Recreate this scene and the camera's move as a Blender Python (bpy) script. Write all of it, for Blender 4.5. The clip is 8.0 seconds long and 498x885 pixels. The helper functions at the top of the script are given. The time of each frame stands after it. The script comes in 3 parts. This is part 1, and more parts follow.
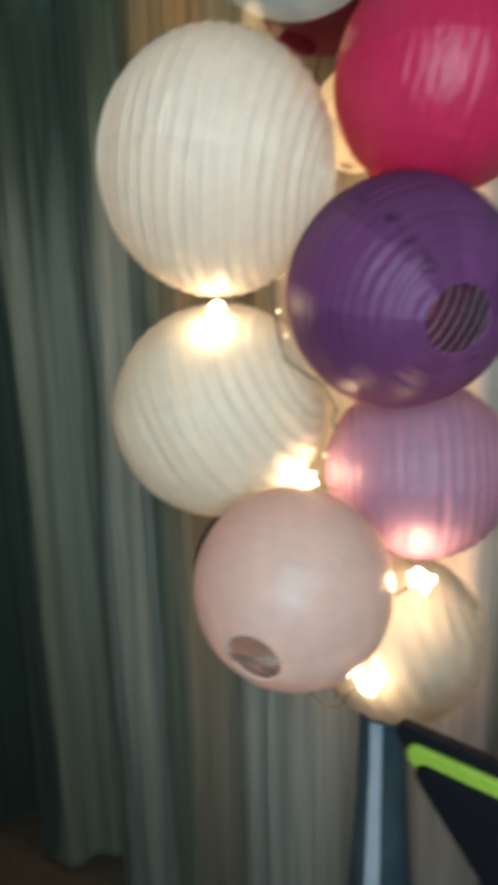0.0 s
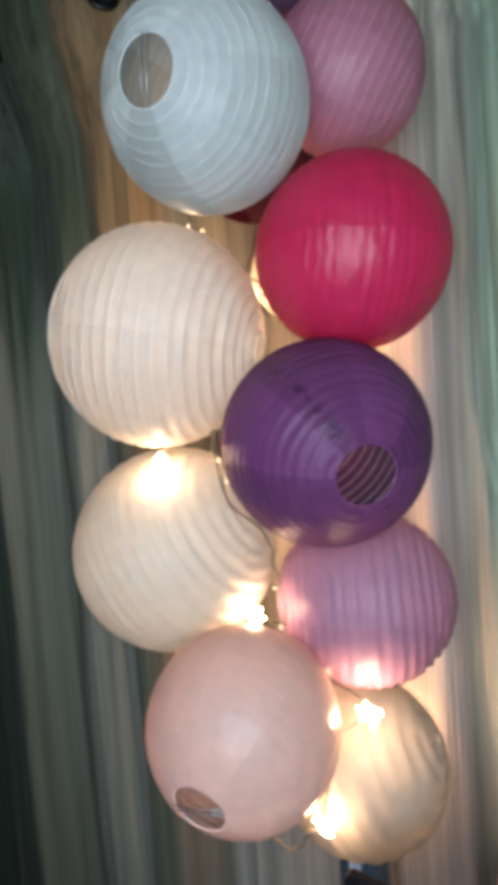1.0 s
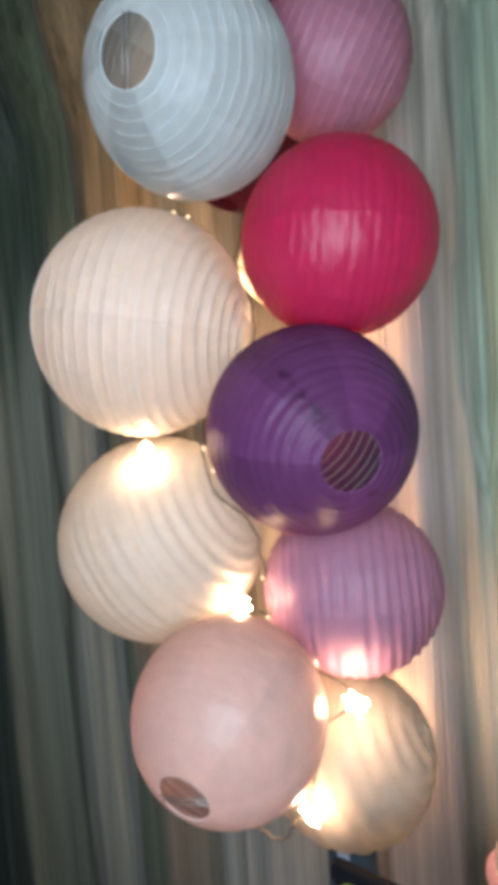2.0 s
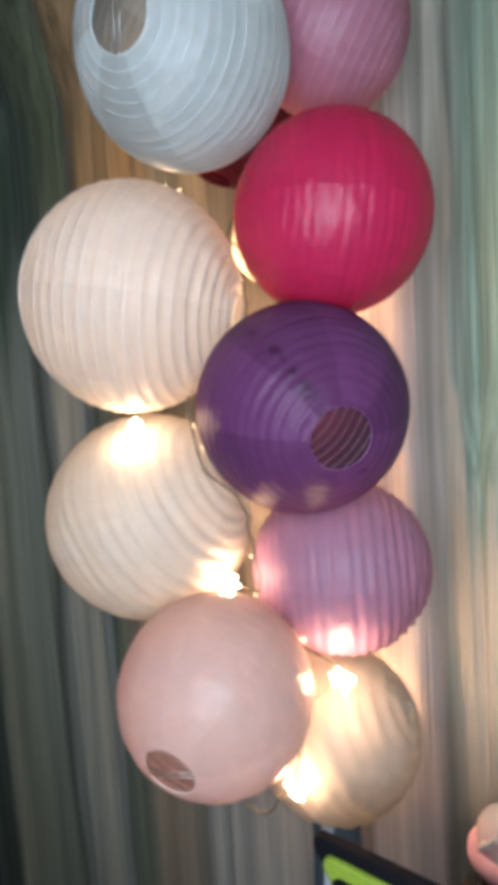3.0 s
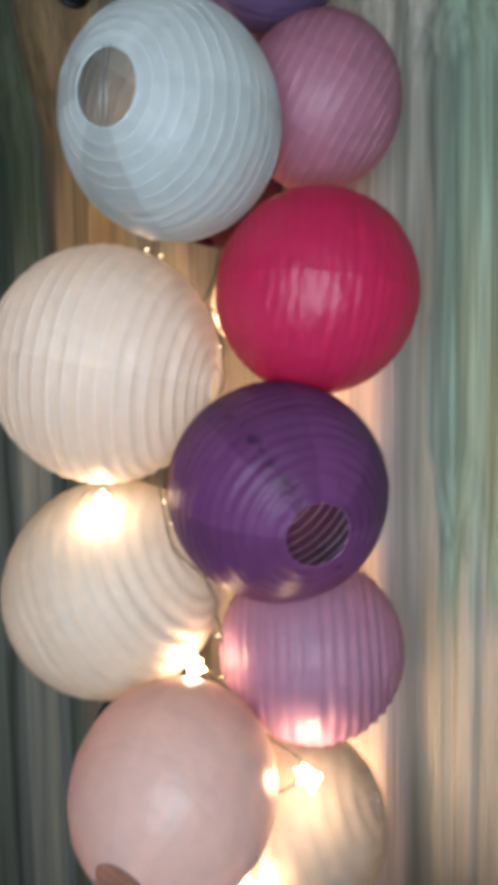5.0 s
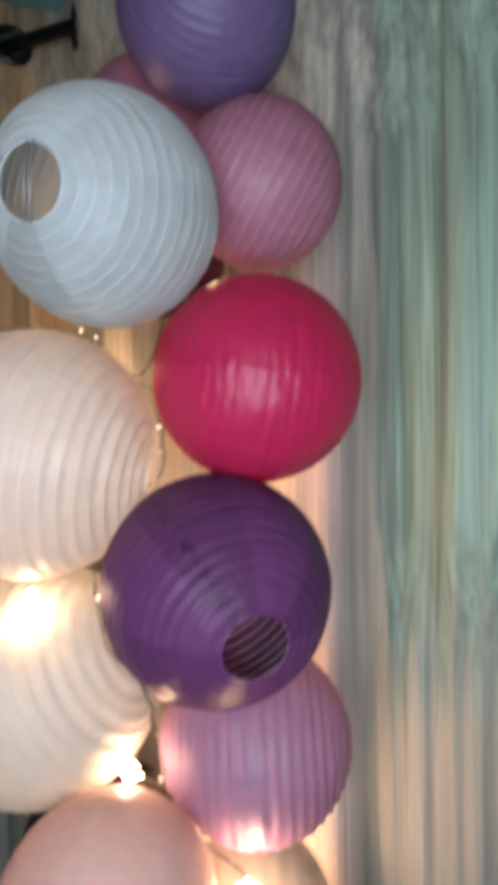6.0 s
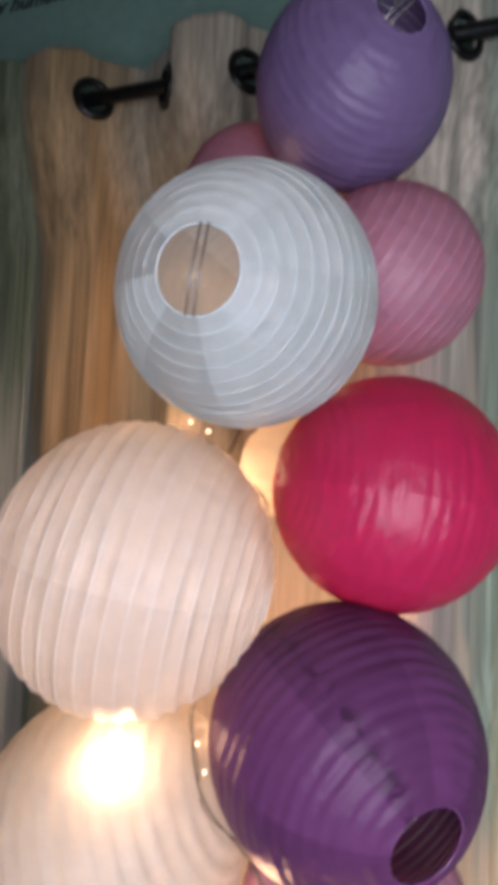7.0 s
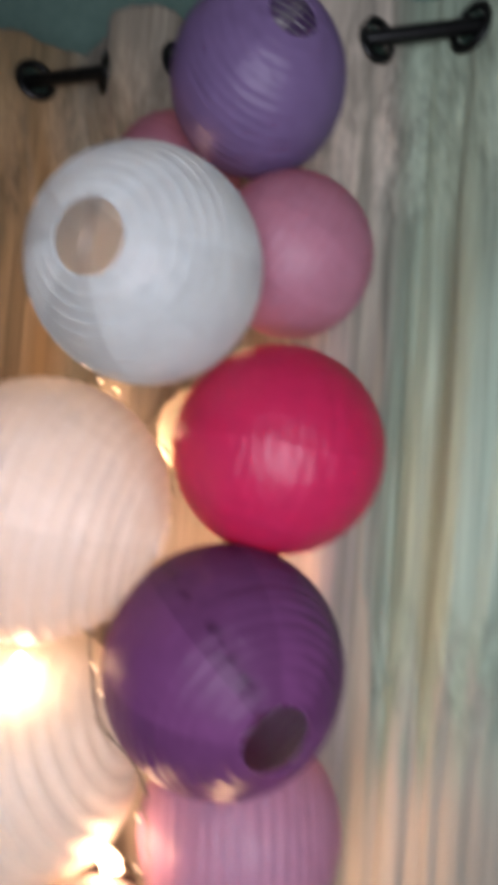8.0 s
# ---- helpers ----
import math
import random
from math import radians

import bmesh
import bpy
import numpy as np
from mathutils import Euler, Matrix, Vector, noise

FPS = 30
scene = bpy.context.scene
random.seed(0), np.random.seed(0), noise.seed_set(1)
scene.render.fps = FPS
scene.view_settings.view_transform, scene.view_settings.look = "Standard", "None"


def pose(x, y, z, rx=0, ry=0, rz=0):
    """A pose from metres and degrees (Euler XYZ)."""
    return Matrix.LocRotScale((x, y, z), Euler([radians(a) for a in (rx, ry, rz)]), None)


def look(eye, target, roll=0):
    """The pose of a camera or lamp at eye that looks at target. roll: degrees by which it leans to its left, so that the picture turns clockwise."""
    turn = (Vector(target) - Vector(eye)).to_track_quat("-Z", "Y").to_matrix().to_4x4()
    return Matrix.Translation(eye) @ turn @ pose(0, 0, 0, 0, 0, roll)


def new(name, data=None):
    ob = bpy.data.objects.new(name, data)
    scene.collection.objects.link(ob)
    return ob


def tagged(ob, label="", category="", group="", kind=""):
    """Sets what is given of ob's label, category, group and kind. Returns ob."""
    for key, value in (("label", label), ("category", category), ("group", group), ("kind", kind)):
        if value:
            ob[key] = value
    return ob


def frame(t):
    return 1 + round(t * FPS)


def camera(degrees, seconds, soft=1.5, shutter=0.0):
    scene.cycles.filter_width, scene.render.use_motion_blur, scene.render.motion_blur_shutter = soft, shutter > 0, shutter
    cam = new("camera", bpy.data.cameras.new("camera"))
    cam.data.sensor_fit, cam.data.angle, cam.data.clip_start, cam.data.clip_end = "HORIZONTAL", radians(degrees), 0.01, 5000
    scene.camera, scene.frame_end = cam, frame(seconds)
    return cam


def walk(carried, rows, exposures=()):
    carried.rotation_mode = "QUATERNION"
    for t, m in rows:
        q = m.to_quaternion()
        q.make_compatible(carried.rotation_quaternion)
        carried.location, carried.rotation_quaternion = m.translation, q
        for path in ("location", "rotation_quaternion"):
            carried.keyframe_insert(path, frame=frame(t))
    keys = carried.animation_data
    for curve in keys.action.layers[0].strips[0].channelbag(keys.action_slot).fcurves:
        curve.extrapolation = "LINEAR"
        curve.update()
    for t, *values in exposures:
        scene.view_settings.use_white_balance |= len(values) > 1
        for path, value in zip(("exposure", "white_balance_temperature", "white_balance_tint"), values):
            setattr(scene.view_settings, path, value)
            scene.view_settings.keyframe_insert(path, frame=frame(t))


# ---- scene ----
# ---- camera and walk ----
cam = camera(45.38, 8.0, soft=8.0, shutter=0.9)
ROWS = [
    (0.0, 0.0039, 0.0033, 1.3003, 28.14, -11.00, 1.49),
    (0.1, 0.0145, -0.0004, 1.3043, 27.50, -10.20, 1.20),
    (0.2, 0.0250, -0.0042, 1.3083, 27.76, -6.89, 1.01),
    (0.3, 0.0395, -0.0037, 1.3197, 29.30, -2.30, 1.50),
    (0.4, 0.0540, -0.0032, 1.3312, 30.50, -1.10, 2.20),
    (0.5, 0.0685, -0.0027, 1.3426, 28.39, -2.91, 2.75),
    (0.6, 0.0756, -0.0004, 1.3508, 28.20, -3.70, 3.10),
    (0.7, 0.0827, 0.0018, 1.3590, 29.90, -4.15, 3.40),
    (0.8, 0.0897, 0.0041, 1.3672, 29.10, -3.65, 3.80),
    (1.0, 0.1039, 0.0086, 1.3836, 28.72, -3.27, 4.42),
    (1.5, 0.1087, 0.0157, 1.3755, 27.58, -3.42, 4.29),
    (1.7, 0.1089, 0.0166, 1.3733, 28.00, -3.26, 4.55),
    (3.0, 0.1098, 0.0224, 1.3589, 27.44, -4.96, 3.71),
    (3.5, 0.1101, 0.0221, 1.3811, 26.29, -4.40, 2.18),
    (4.0, 0.1133, 0.0353, 1.3927, 25.98, -4.16, 1.53),
    (4.2, 0.1110, 0.0410, 1.3940, 27.12, -3.52, 1.20),
    (5.3, 0.0830, 0.0530, 1.4500, 22.93, -2.77, 1.07),
    (5.5, 0.0787, 0.0557, 1.4612, 21.79, -1.74, 1.07),
    (6.0, 0.1043, 0.0899, 1.5133, 20.85, -1.20, 1.17),
    (6.5, -0.0034, 0.0964, 1.5829, 18.71, 0.72, 0.39),
    (7.0, -0.0908, 0.1158, 1.5872, 18.16, 3.16, -2.60),
    (7.5, -0.0802, 0.0955, 1.5927, 16.85, 5.38, -3.27),
    (8.0, 0.0104, 0.0745, 1.5473, 15.25, 2.69, -3.87),
]
EXPOSURES = [(0.0, 0.12, 6300, 13), (0.3, -0.28, 6350, 8), (0.5, -0.22, 6400, 13), (0.7, -0.06, 6400, 18), (1.0, 0.20, 6450, 29), (3.5, 0.28, 6450, 33), (5.5, 0.10, 6450, 29), (6.0, 0.16, 6500, 34), (6.3, 0.42, 6700, 41), (7.0, 0.24, 6950, 46), (7.5, 0.36, 7000, 44), (8.0, 0.26, 7150, 48)]
walk(cam, [(t, pose(x, y, z, 90 + pitch, roll, yaw)) for t, x, y, z, yaw, pitch, roll in ROWS], EXPOSURES)

# ---- world and large lights ----
COOL_LAMP_POWER = 15.0
BULB_POWER = 1.9
world = bpy.data.worlds.new("world")
scene.world = world
world.use_nodes = True
world.node_tree.nodes["Background"].inputs[0].default_value = (0.55, 0.75, 0.8, 1)
world.node_tree.nodes["Background"].inputs[1].default_value = 0.3

OPEN_X0, OPEN_X1, OPEN_Z0, OPEN_Z1, BACK_Y = -0.25, 0.68, 0.88, 1.88, -0.25
FLOOR = -0.25
# Added cool lamp behind the viewpoint; no window is seen there.
cool_lamp = bpy.data.lights.new("added_cool_lamp", "AREA")
cool_lamp.shape, cool_lamp.size, cool_lamp.size_y = "RECTANGLE", OPEN_X1 - OPEN_X0 - 0.2, OPEN_Z1 - OPEN_Z0 - 0.25
cool_lamp.energy, cool_lamp.color = COOL_LAMP_POWER, (0.70, 0.95, 1.0)
cool_lamp_ob = new("added_cool_lamp", cool_lamp)
cool_lamp_ob.matrix_world = look(((OPEN_X0 + OPEN_X1) / 2, BACK_Y - 0.04, (OPEN_Z0 + OPEN_Z1) / 2),
                           ((OPEN_X0 + OPEN_X1) / 2 - 0.1, 0.9, 1.46))


# ---- materials ----
def material(name):
    m = bpy.data.materials.new(name)
    m.use_nodes = True
    nt = m.node_tree
    nt.nodes.clear()
    return m, nt, nt.nodes.new("ShaderNodeOutputMaterial")


def node(nt, kind, **inputs):
    n = nt.nodes.new("ShaderNode" + kind)
    for k, v in inputs.items():
        n.inputs[k.replace("_", " ")].default_value = v
    return n


def noise_fac(nt, scale, stretch=(1, 1, 1), detail=4.0, low=0.3, high=0.7):
    """Object-space noise, stretched, as a 0 to 1 factor."""
    co = nt.nodes.new("ShaderNodeTexCoord")
    mp = node(nt, "Mapping", Scale=stretch)
    nz = node(nt, "TexNoise", Scale=scale, Detail=detail)
    rg = node(nt, "MapRange")
    rg.inputs["From Min"].default_value, rg.inputs["From Max"].default_value = low, high
    nt.links.new(co.outputs["Object"], mp.inputs["Vector"])
    nt.links.new(mp.outputs[0], nz.inputs["Vector"])
    nt.links.new(nz.outputs[0], rg.inputs[0])
    return rg.outputs[0]


def mixed(nt, fac, a, b):
    mx = nt.nodes.new("ShaderNodeMix")
    mx.data_type = "RGBA"
    mx.inputs[6].default_value, mx.inputs[7].default_value = (*a, 1), (*b, 1)
    nt.links.new(fac, mx.inputs[0])
    return mx.outputs[2]


def bumped(nt, fac, strength, distance):
    b = node(nt, "Bump", Strength=strength, Distance=distance)
    nt.links.new(fac, b.inputs["Height"])
    return b.outputs[0]


def solid(name, a, b, rough=0.6, metal=0.0, scale=20.0, stretch=(1, 1, 1), bump=0.2, depth=0.002, coat=0.0, spec=0.5):
    m, nt, out = material(name)
    p = node(nt, "BsdfPrincipled", Roughness=rough, Metallic=metal)
    p.inputs["Coat Weight"].default_value = coat
    p.inputs["Specular IOR Level"].default_value = spec
    f = noise_fac(nt, scale, stretch)
    nt.links.new(mixed(nt, f, a, b), p.inputs["Base Color"])
    if bump:
        nt.links.new(bumped(nt, f, bump, depth), p.inputs["Normal"])
    nt.links.new(p.outputs[0], out.inputs[0])
    return m


def paper(name, colour, through_colour, share, gloss=0.4, spread=0.10, smudge=None, rough=0.40):
    """Thin lantern paper: fibres, panels of slightly uneven tone, light shining through."""
    m, nt, out = material(name)
    p = node(nt, "BsdfPrincipled", Roughness=rough)
    p.inputs["Specular IOR Level"].default_value = gloss
    tr = nt.nodes.new("ShaderNodeBsdfTranslucent")
    mix = nt.nodes.new("ShaderNodeMixShader")
    info = nt.nodes.new("ShaderNodeObjectInfo")
    fib = noise_fac(nt, 60.0, (1, 1, 1), 6.0)
    dark = [c * 0.86 for c in colour]
    base = mixed(nt, fib, dark, colour)
    hsv = nt.nodes.new("ShaderNodeHueSaturation")
    rg = node(nt, "MapRange")
    rg.inputs["To Min"].default_value, rg.inputs["To Max"].default_value = 1.0 - spread, 1.0 + spread * 0.5
    nt.links.new(info.outputs["Random"], rg.inputs[0])
    nt.links.new(rg.outputs[0], hsv.inputs["Value"])
    nt.links.new(base, hsv.inputs["Color"])
    tone = hsv.outputs[0]
    if smudge is not None:
        # dark rub marks along one crease of the paper
        co = nt.nodes.new("ShaderNodeTexCoord")
        dot = nt.nodes.new("ShaderNodeVectorMath")
        dot.operation = "DOT_PRODUCT"
        dot.inputs[1].default_value = (-math.sin(smudge), math.cos(smudge), 0)
        nt.links.new(co.outputs["Object"], dot.inputs[0])
        off = nt.nodes.new("ShaderNodeMath")
        off.operation = "ABSOLUTE"
        nt.links.new(dot.outputs["Value"], off.inputs[0])
        near = node(nt, "MapRange")
        near.inputs["From Min"].default_value, near.inputs["From Max"].default_value = 0.011, 0.003
        nt.links.new(off.outputs[0], near.inputs[0])
        spots = nt.nodes.new("ShaderNodeMath")
        spots.operation = "MULTIPLY"
        nt.links.new(near.outputs[0], spots.inputs[0])
        nt.links.new(noise_fac(nt, 85.0, (1, 1, 1), 3.0, 0.50, 0.60), spots.inputs[1])
        rub = nt.nodes.new("ShaderNodeMix")
        rub.data_type = "RGBA"
        nt.links.new(spots.outputs[0], rub.inputs[0])
        nt.links.new(tone, rub.inputs[6])
        rub.inputs[7].default_value = (*[c * 0.4 for c in colour], 1)
        tone = rub.outputs[2]
    nt.links.new(tone, p.inputs["Base Color"])
    tr.inputs[0].default_value = (*through_colour, 1)
    wr = noise_fac(nt, 34.0, (1, 1, 2.2), 5.0)
    nrm = bumped(nt, wr, 0.4, 0.003)
    nt.links.new(nrm, p.inputs["Normal"])
    mix.inputs[0].default_value = share
    nt.links.new(p.outputs[0], mix.inputs[1])
    nt.links.new(tr.outputs[0], mix.inputs[2])
    nt.links.new(mix.outputs[0], out.inputs[0])
    return m


def emitter(name, colour, strength):
    m, nt, out = material(name)
    e = node(nt, "Emission", Color=(*colour, 1), Strength=strength)
    nt.links.new(e.outputs[0], out.inputs[0])
    return m


def band_ramp(nt, across, bands, lo, hi):
    rg = node(nt, "MapRange")
    rg.inputs["From Min"].default_value, rg.inputs["From Max"].default_value = lo, hi
    nt.links.new(across, rg.inputs[0])
    ramp = nt.nodes.new("ShaderNodeValToRGB")
    els = ramp.color_ramp.elements
    for k, (x, c) in enumerate(bands):
        e = els[k] if k < 2 else els.new(1.0)
        e.position = (x - lo) / (hi - lo)
        e.color = (*c, 1)
    nt.links.new(rg.outputs[0], ramp.inputs[0])
    return ramp.outputs[0]


def calc(nt, op, a, b, c=None):
    m = nt.nodes.new("ShaderNodeMath")
    m.operation = op
    for k, v in enumerate((a, b, c)):
        if v is None:
            continue
        if isinstance(v, (int, float)):
            m.inputs[k].default_value = v
        else:
            nt.links.new(v, m.inputs[k])
    return m.outputs[0]


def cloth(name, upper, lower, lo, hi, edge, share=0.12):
    """Satin curtain cloth with a brushed print, and with lamp light and fold shade put into its upright bands of
    colour.
    It has streaks, and its upper colours run out raggedly into the lower ones. edge: heights of that change along x,
    its softness and raggedness."""
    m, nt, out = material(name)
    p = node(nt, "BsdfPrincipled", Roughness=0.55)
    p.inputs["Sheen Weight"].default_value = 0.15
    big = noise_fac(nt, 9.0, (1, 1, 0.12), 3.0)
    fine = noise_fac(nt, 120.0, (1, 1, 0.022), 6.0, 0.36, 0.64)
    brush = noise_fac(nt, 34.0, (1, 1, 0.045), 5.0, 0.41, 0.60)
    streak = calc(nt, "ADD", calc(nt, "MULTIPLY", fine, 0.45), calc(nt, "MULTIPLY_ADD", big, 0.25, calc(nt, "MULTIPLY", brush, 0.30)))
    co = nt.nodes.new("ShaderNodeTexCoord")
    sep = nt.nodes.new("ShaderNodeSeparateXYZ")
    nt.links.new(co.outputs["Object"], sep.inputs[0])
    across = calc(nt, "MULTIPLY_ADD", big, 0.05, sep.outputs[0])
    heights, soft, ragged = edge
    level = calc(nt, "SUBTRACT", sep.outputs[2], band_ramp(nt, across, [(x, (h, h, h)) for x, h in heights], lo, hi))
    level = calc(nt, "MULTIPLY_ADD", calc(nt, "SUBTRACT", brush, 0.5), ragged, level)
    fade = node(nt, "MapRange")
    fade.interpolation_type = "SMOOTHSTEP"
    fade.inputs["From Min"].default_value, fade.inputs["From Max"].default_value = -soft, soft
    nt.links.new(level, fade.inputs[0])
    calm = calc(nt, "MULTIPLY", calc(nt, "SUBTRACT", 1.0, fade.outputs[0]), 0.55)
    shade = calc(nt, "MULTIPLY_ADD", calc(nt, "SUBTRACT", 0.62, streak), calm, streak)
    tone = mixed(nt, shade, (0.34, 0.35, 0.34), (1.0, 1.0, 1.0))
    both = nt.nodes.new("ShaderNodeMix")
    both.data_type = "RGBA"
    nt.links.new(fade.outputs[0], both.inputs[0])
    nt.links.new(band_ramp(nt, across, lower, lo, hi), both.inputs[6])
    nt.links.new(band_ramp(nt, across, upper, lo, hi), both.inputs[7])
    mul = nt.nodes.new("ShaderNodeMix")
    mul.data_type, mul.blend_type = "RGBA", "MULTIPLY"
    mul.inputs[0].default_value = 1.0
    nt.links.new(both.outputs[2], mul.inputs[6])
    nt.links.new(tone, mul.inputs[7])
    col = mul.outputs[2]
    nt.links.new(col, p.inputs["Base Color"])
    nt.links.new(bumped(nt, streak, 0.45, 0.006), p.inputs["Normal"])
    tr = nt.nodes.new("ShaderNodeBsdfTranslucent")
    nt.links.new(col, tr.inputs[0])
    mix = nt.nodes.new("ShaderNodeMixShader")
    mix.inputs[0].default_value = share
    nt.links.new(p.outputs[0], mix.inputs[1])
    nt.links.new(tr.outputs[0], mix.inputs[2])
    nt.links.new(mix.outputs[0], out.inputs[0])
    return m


# Rust, pink and dark narrow bands hold warm light, lantern bounce and fold shade.
M_CURTAIN = cloth("print_and_light_satin", (
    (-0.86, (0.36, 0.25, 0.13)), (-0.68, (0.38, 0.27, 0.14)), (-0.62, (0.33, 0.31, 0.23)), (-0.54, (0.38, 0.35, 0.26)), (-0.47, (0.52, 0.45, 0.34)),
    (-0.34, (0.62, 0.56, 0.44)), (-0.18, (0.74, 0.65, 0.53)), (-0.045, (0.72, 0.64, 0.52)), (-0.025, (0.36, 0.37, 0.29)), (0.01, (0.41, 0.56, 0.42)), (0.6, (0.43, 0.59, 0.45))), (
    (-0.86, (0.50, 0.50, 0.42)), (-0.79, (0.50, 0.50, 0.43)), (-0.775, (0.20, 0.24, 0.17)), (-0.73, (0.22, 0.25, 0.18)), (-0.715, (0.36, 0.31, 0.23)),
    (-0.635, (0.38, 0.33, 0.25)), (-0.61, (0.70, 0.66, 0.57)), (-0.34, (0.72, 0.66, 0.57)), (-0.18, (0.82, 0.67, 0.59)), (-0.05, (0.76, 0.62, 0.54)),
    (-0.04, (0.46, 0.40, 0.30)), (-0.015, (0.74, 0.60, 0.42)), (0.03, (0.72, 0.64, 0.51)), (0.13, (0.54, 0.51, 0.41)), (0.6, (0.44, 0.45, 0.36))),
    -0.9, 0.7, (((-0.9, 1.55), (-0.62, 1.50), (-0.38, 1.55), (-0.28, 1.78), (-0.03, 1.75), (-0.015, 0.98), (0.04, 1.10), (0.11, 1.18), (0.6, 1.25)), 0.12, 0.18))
# Dark top over paler lower bands puts the fall of light into the colour.
M_GREEN = cloth("green_print_and_light_satin", (
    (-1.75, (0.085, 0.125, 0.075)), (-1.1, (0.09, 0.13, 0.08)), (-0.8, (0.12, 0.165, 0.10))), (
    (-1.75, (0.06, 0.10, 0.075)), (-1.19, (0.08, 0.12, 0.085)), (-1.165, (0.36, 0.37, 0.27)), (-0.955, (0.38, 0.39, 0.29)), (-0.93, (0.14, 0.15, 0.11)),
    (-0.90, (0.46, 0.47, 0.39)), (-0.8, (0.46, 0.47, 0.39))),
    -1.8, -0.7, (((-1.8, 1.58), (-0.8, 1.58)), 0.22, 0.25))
M_WALL = solid("teal_wall_paint", (0.13, 0.27, 0.225), (0.16, 0.31, 0.26), 0.75, scale=40, bump=0.15, depth=0.001)
M_ROOM = solid("room_wall_paint", (0.14, 0.15, 0.15), (0.17, 0.18, 0.18), 0.8, scale=30, bump=0.1)
M_FLOOR = solid("floor_laminate", (0.12, 0.08, 0.05), (0.2, 0.14, 0.09), 0.5, scale=12, stretch=(1, 12, 1))
M_CEILING = solid("ceiling_paint", (0.26, 0.27, 0.26), (0.3, 0.31, 0.3), 0.85, scale=50)
M_BLACK = solid("black_metal", (0.008, 0.009, 0.009), (0.018, 0.02, 0.02), 0.35, 0.7, scale=90, bump=0.05)
M_INK = solid("black_vinyl", (0.006, 0.006, 0.006), (0.012, 0.012, 0.012), 0.5, bump=0)
M_WIRE = solid("lantern_wire", (0.55, 0.55, 0.53), (0.7, 0.7, 0.68), 0.3, 0.9, scale=200, bump=0)
M_HOOK = solid("spreader_wire", (0.22, 0.21, 0.20), (0.36, 0.35, 0.33), 0.35, 0.6, scale=200, bump=0)
M_CORD = solid("light_cord", (0.07, 0.055, 0.035), (0.13, 0.10, 0.065), 0.35, scale=200, bump=0)
M_BULB = emitter("warm_led", (1.0, 0.78, 0.42), 38.0)
M_SEED = emitter("seed_led", (1.0, 0.8, 0.45), 9.0)
M_VASE = solid("glazed_blue_grey", (0.05, 0.085, 0.11), (0.09, 0.13, 0.16), 0.08, scale=14, bump=0.03, coat=0.6)
# Pale colour of the highlight laid on the vase.
M_VASE_GLARE = solid("pale_blue_glare", (0.55, 0.62, 0.74), (0.72, 0.78, 0.86), 0.15, scale=18, bump=0.03)
M_SHELL = solid("black_mesh_fabric", (0.004, 0.004, 0.006), (0.009, 0.009, 0.012), 0.9, spec=0.12, scale=300, bump=0.3, depth=0.001)
M_LIME = solid("lime_trim", (0.24, 0.36, 0.03), (0.31, 0.44, 0.05), 0.5, scale=150, bump=0.2, depth=0.0005)
M_BROWN = solid("brown_glaze", (0.05, 0.026, 0.017), (0.085, 0.045, 0.03), 0.2, scale=25, bump=0.05)
M_PINK = solid("pink_icing", (0.72, 0.36, 0.42), (0.82, 0.48, 0.52), 0.5, scale=60, bump=0.3)
M_RED = solid("red_glitter", (0.55, 0.04, 0.12), (0.7, 0.08, 0.2), 0.4, scale=150, bump=0.2)
M_RIM_HIGHLIGHT = solid("white_rim_highlight", (0.7, 0.7, 0.66), (0.85, 0.85, 0.82), 0.9, scale=120, bump=0.8, depth=0.004)
M_CLEAR, clear_tree, clear_out = material("clear_plastic")
clear_mix = node(clear_tree, "MixShader", Fac=0.42)
clear_tree.links.new(clear_tree.nodes.new("ShaderNodeBsdfTransparent").outputs[0], clear_mix.inputs[1])
clear_tree.links.new(node(clear_tree, "BsdfPrincipled", Base_Color=(0.85, 0.86, 0.84, 1), Roughness=0.15).outputs[0], clear_mix.inputs[2])
clear_tree.links.new(clear_mix.outputs[0], clear_out.inputs[0])
M_WOOD = solid("dark_wood", (0.1, 0.06, 0.035), (0.17, 0.1, 0.06), 0.45, scale=10, stretch=(1, 10, 1))


# ---- mesh helpers ----
def part(name, bm, mat, parent=None, label="", smooth=True):
    me = bpy.data.meshes.new(name)
    bm.to_mesh(me)
    bm.free()
    me.materials.append(mat)
    if smooth:
        me.shade_smooth()
    ob = new(name, me)
    if parent is not None:
        ob.parent = parent
    if label:
        ob["label"] = label
    return ob


def empty(name, place=(0, 0, 0)):
    ob = new(name)
    ob.empty_display_size = 0.05
    ob.location = place
    return ob


def box(x0, x1, y0, y1, z0, z1, bevel=0.0, bm=None):
    bm = bm or bmesh.new()
    r = bmesh.ops.create_cube(bm, size=1)
    bmesh.ops.transform(bm, verts=r["verts"], matrix=Matrix.Translation(((x0 + x1) / 2, (y0 + y1) / 2, (z0 + z1) / 2))
                        @ Matrix.Diagonal((x1 - x0, y1 - y0, z1 - z0, 1)))
    if bevel:
        bmesh.ops.bevel(bm, geom=bm.edges[:], offset=bevel, segments=3, affect="EDGES", profile=0.5)
    return bm


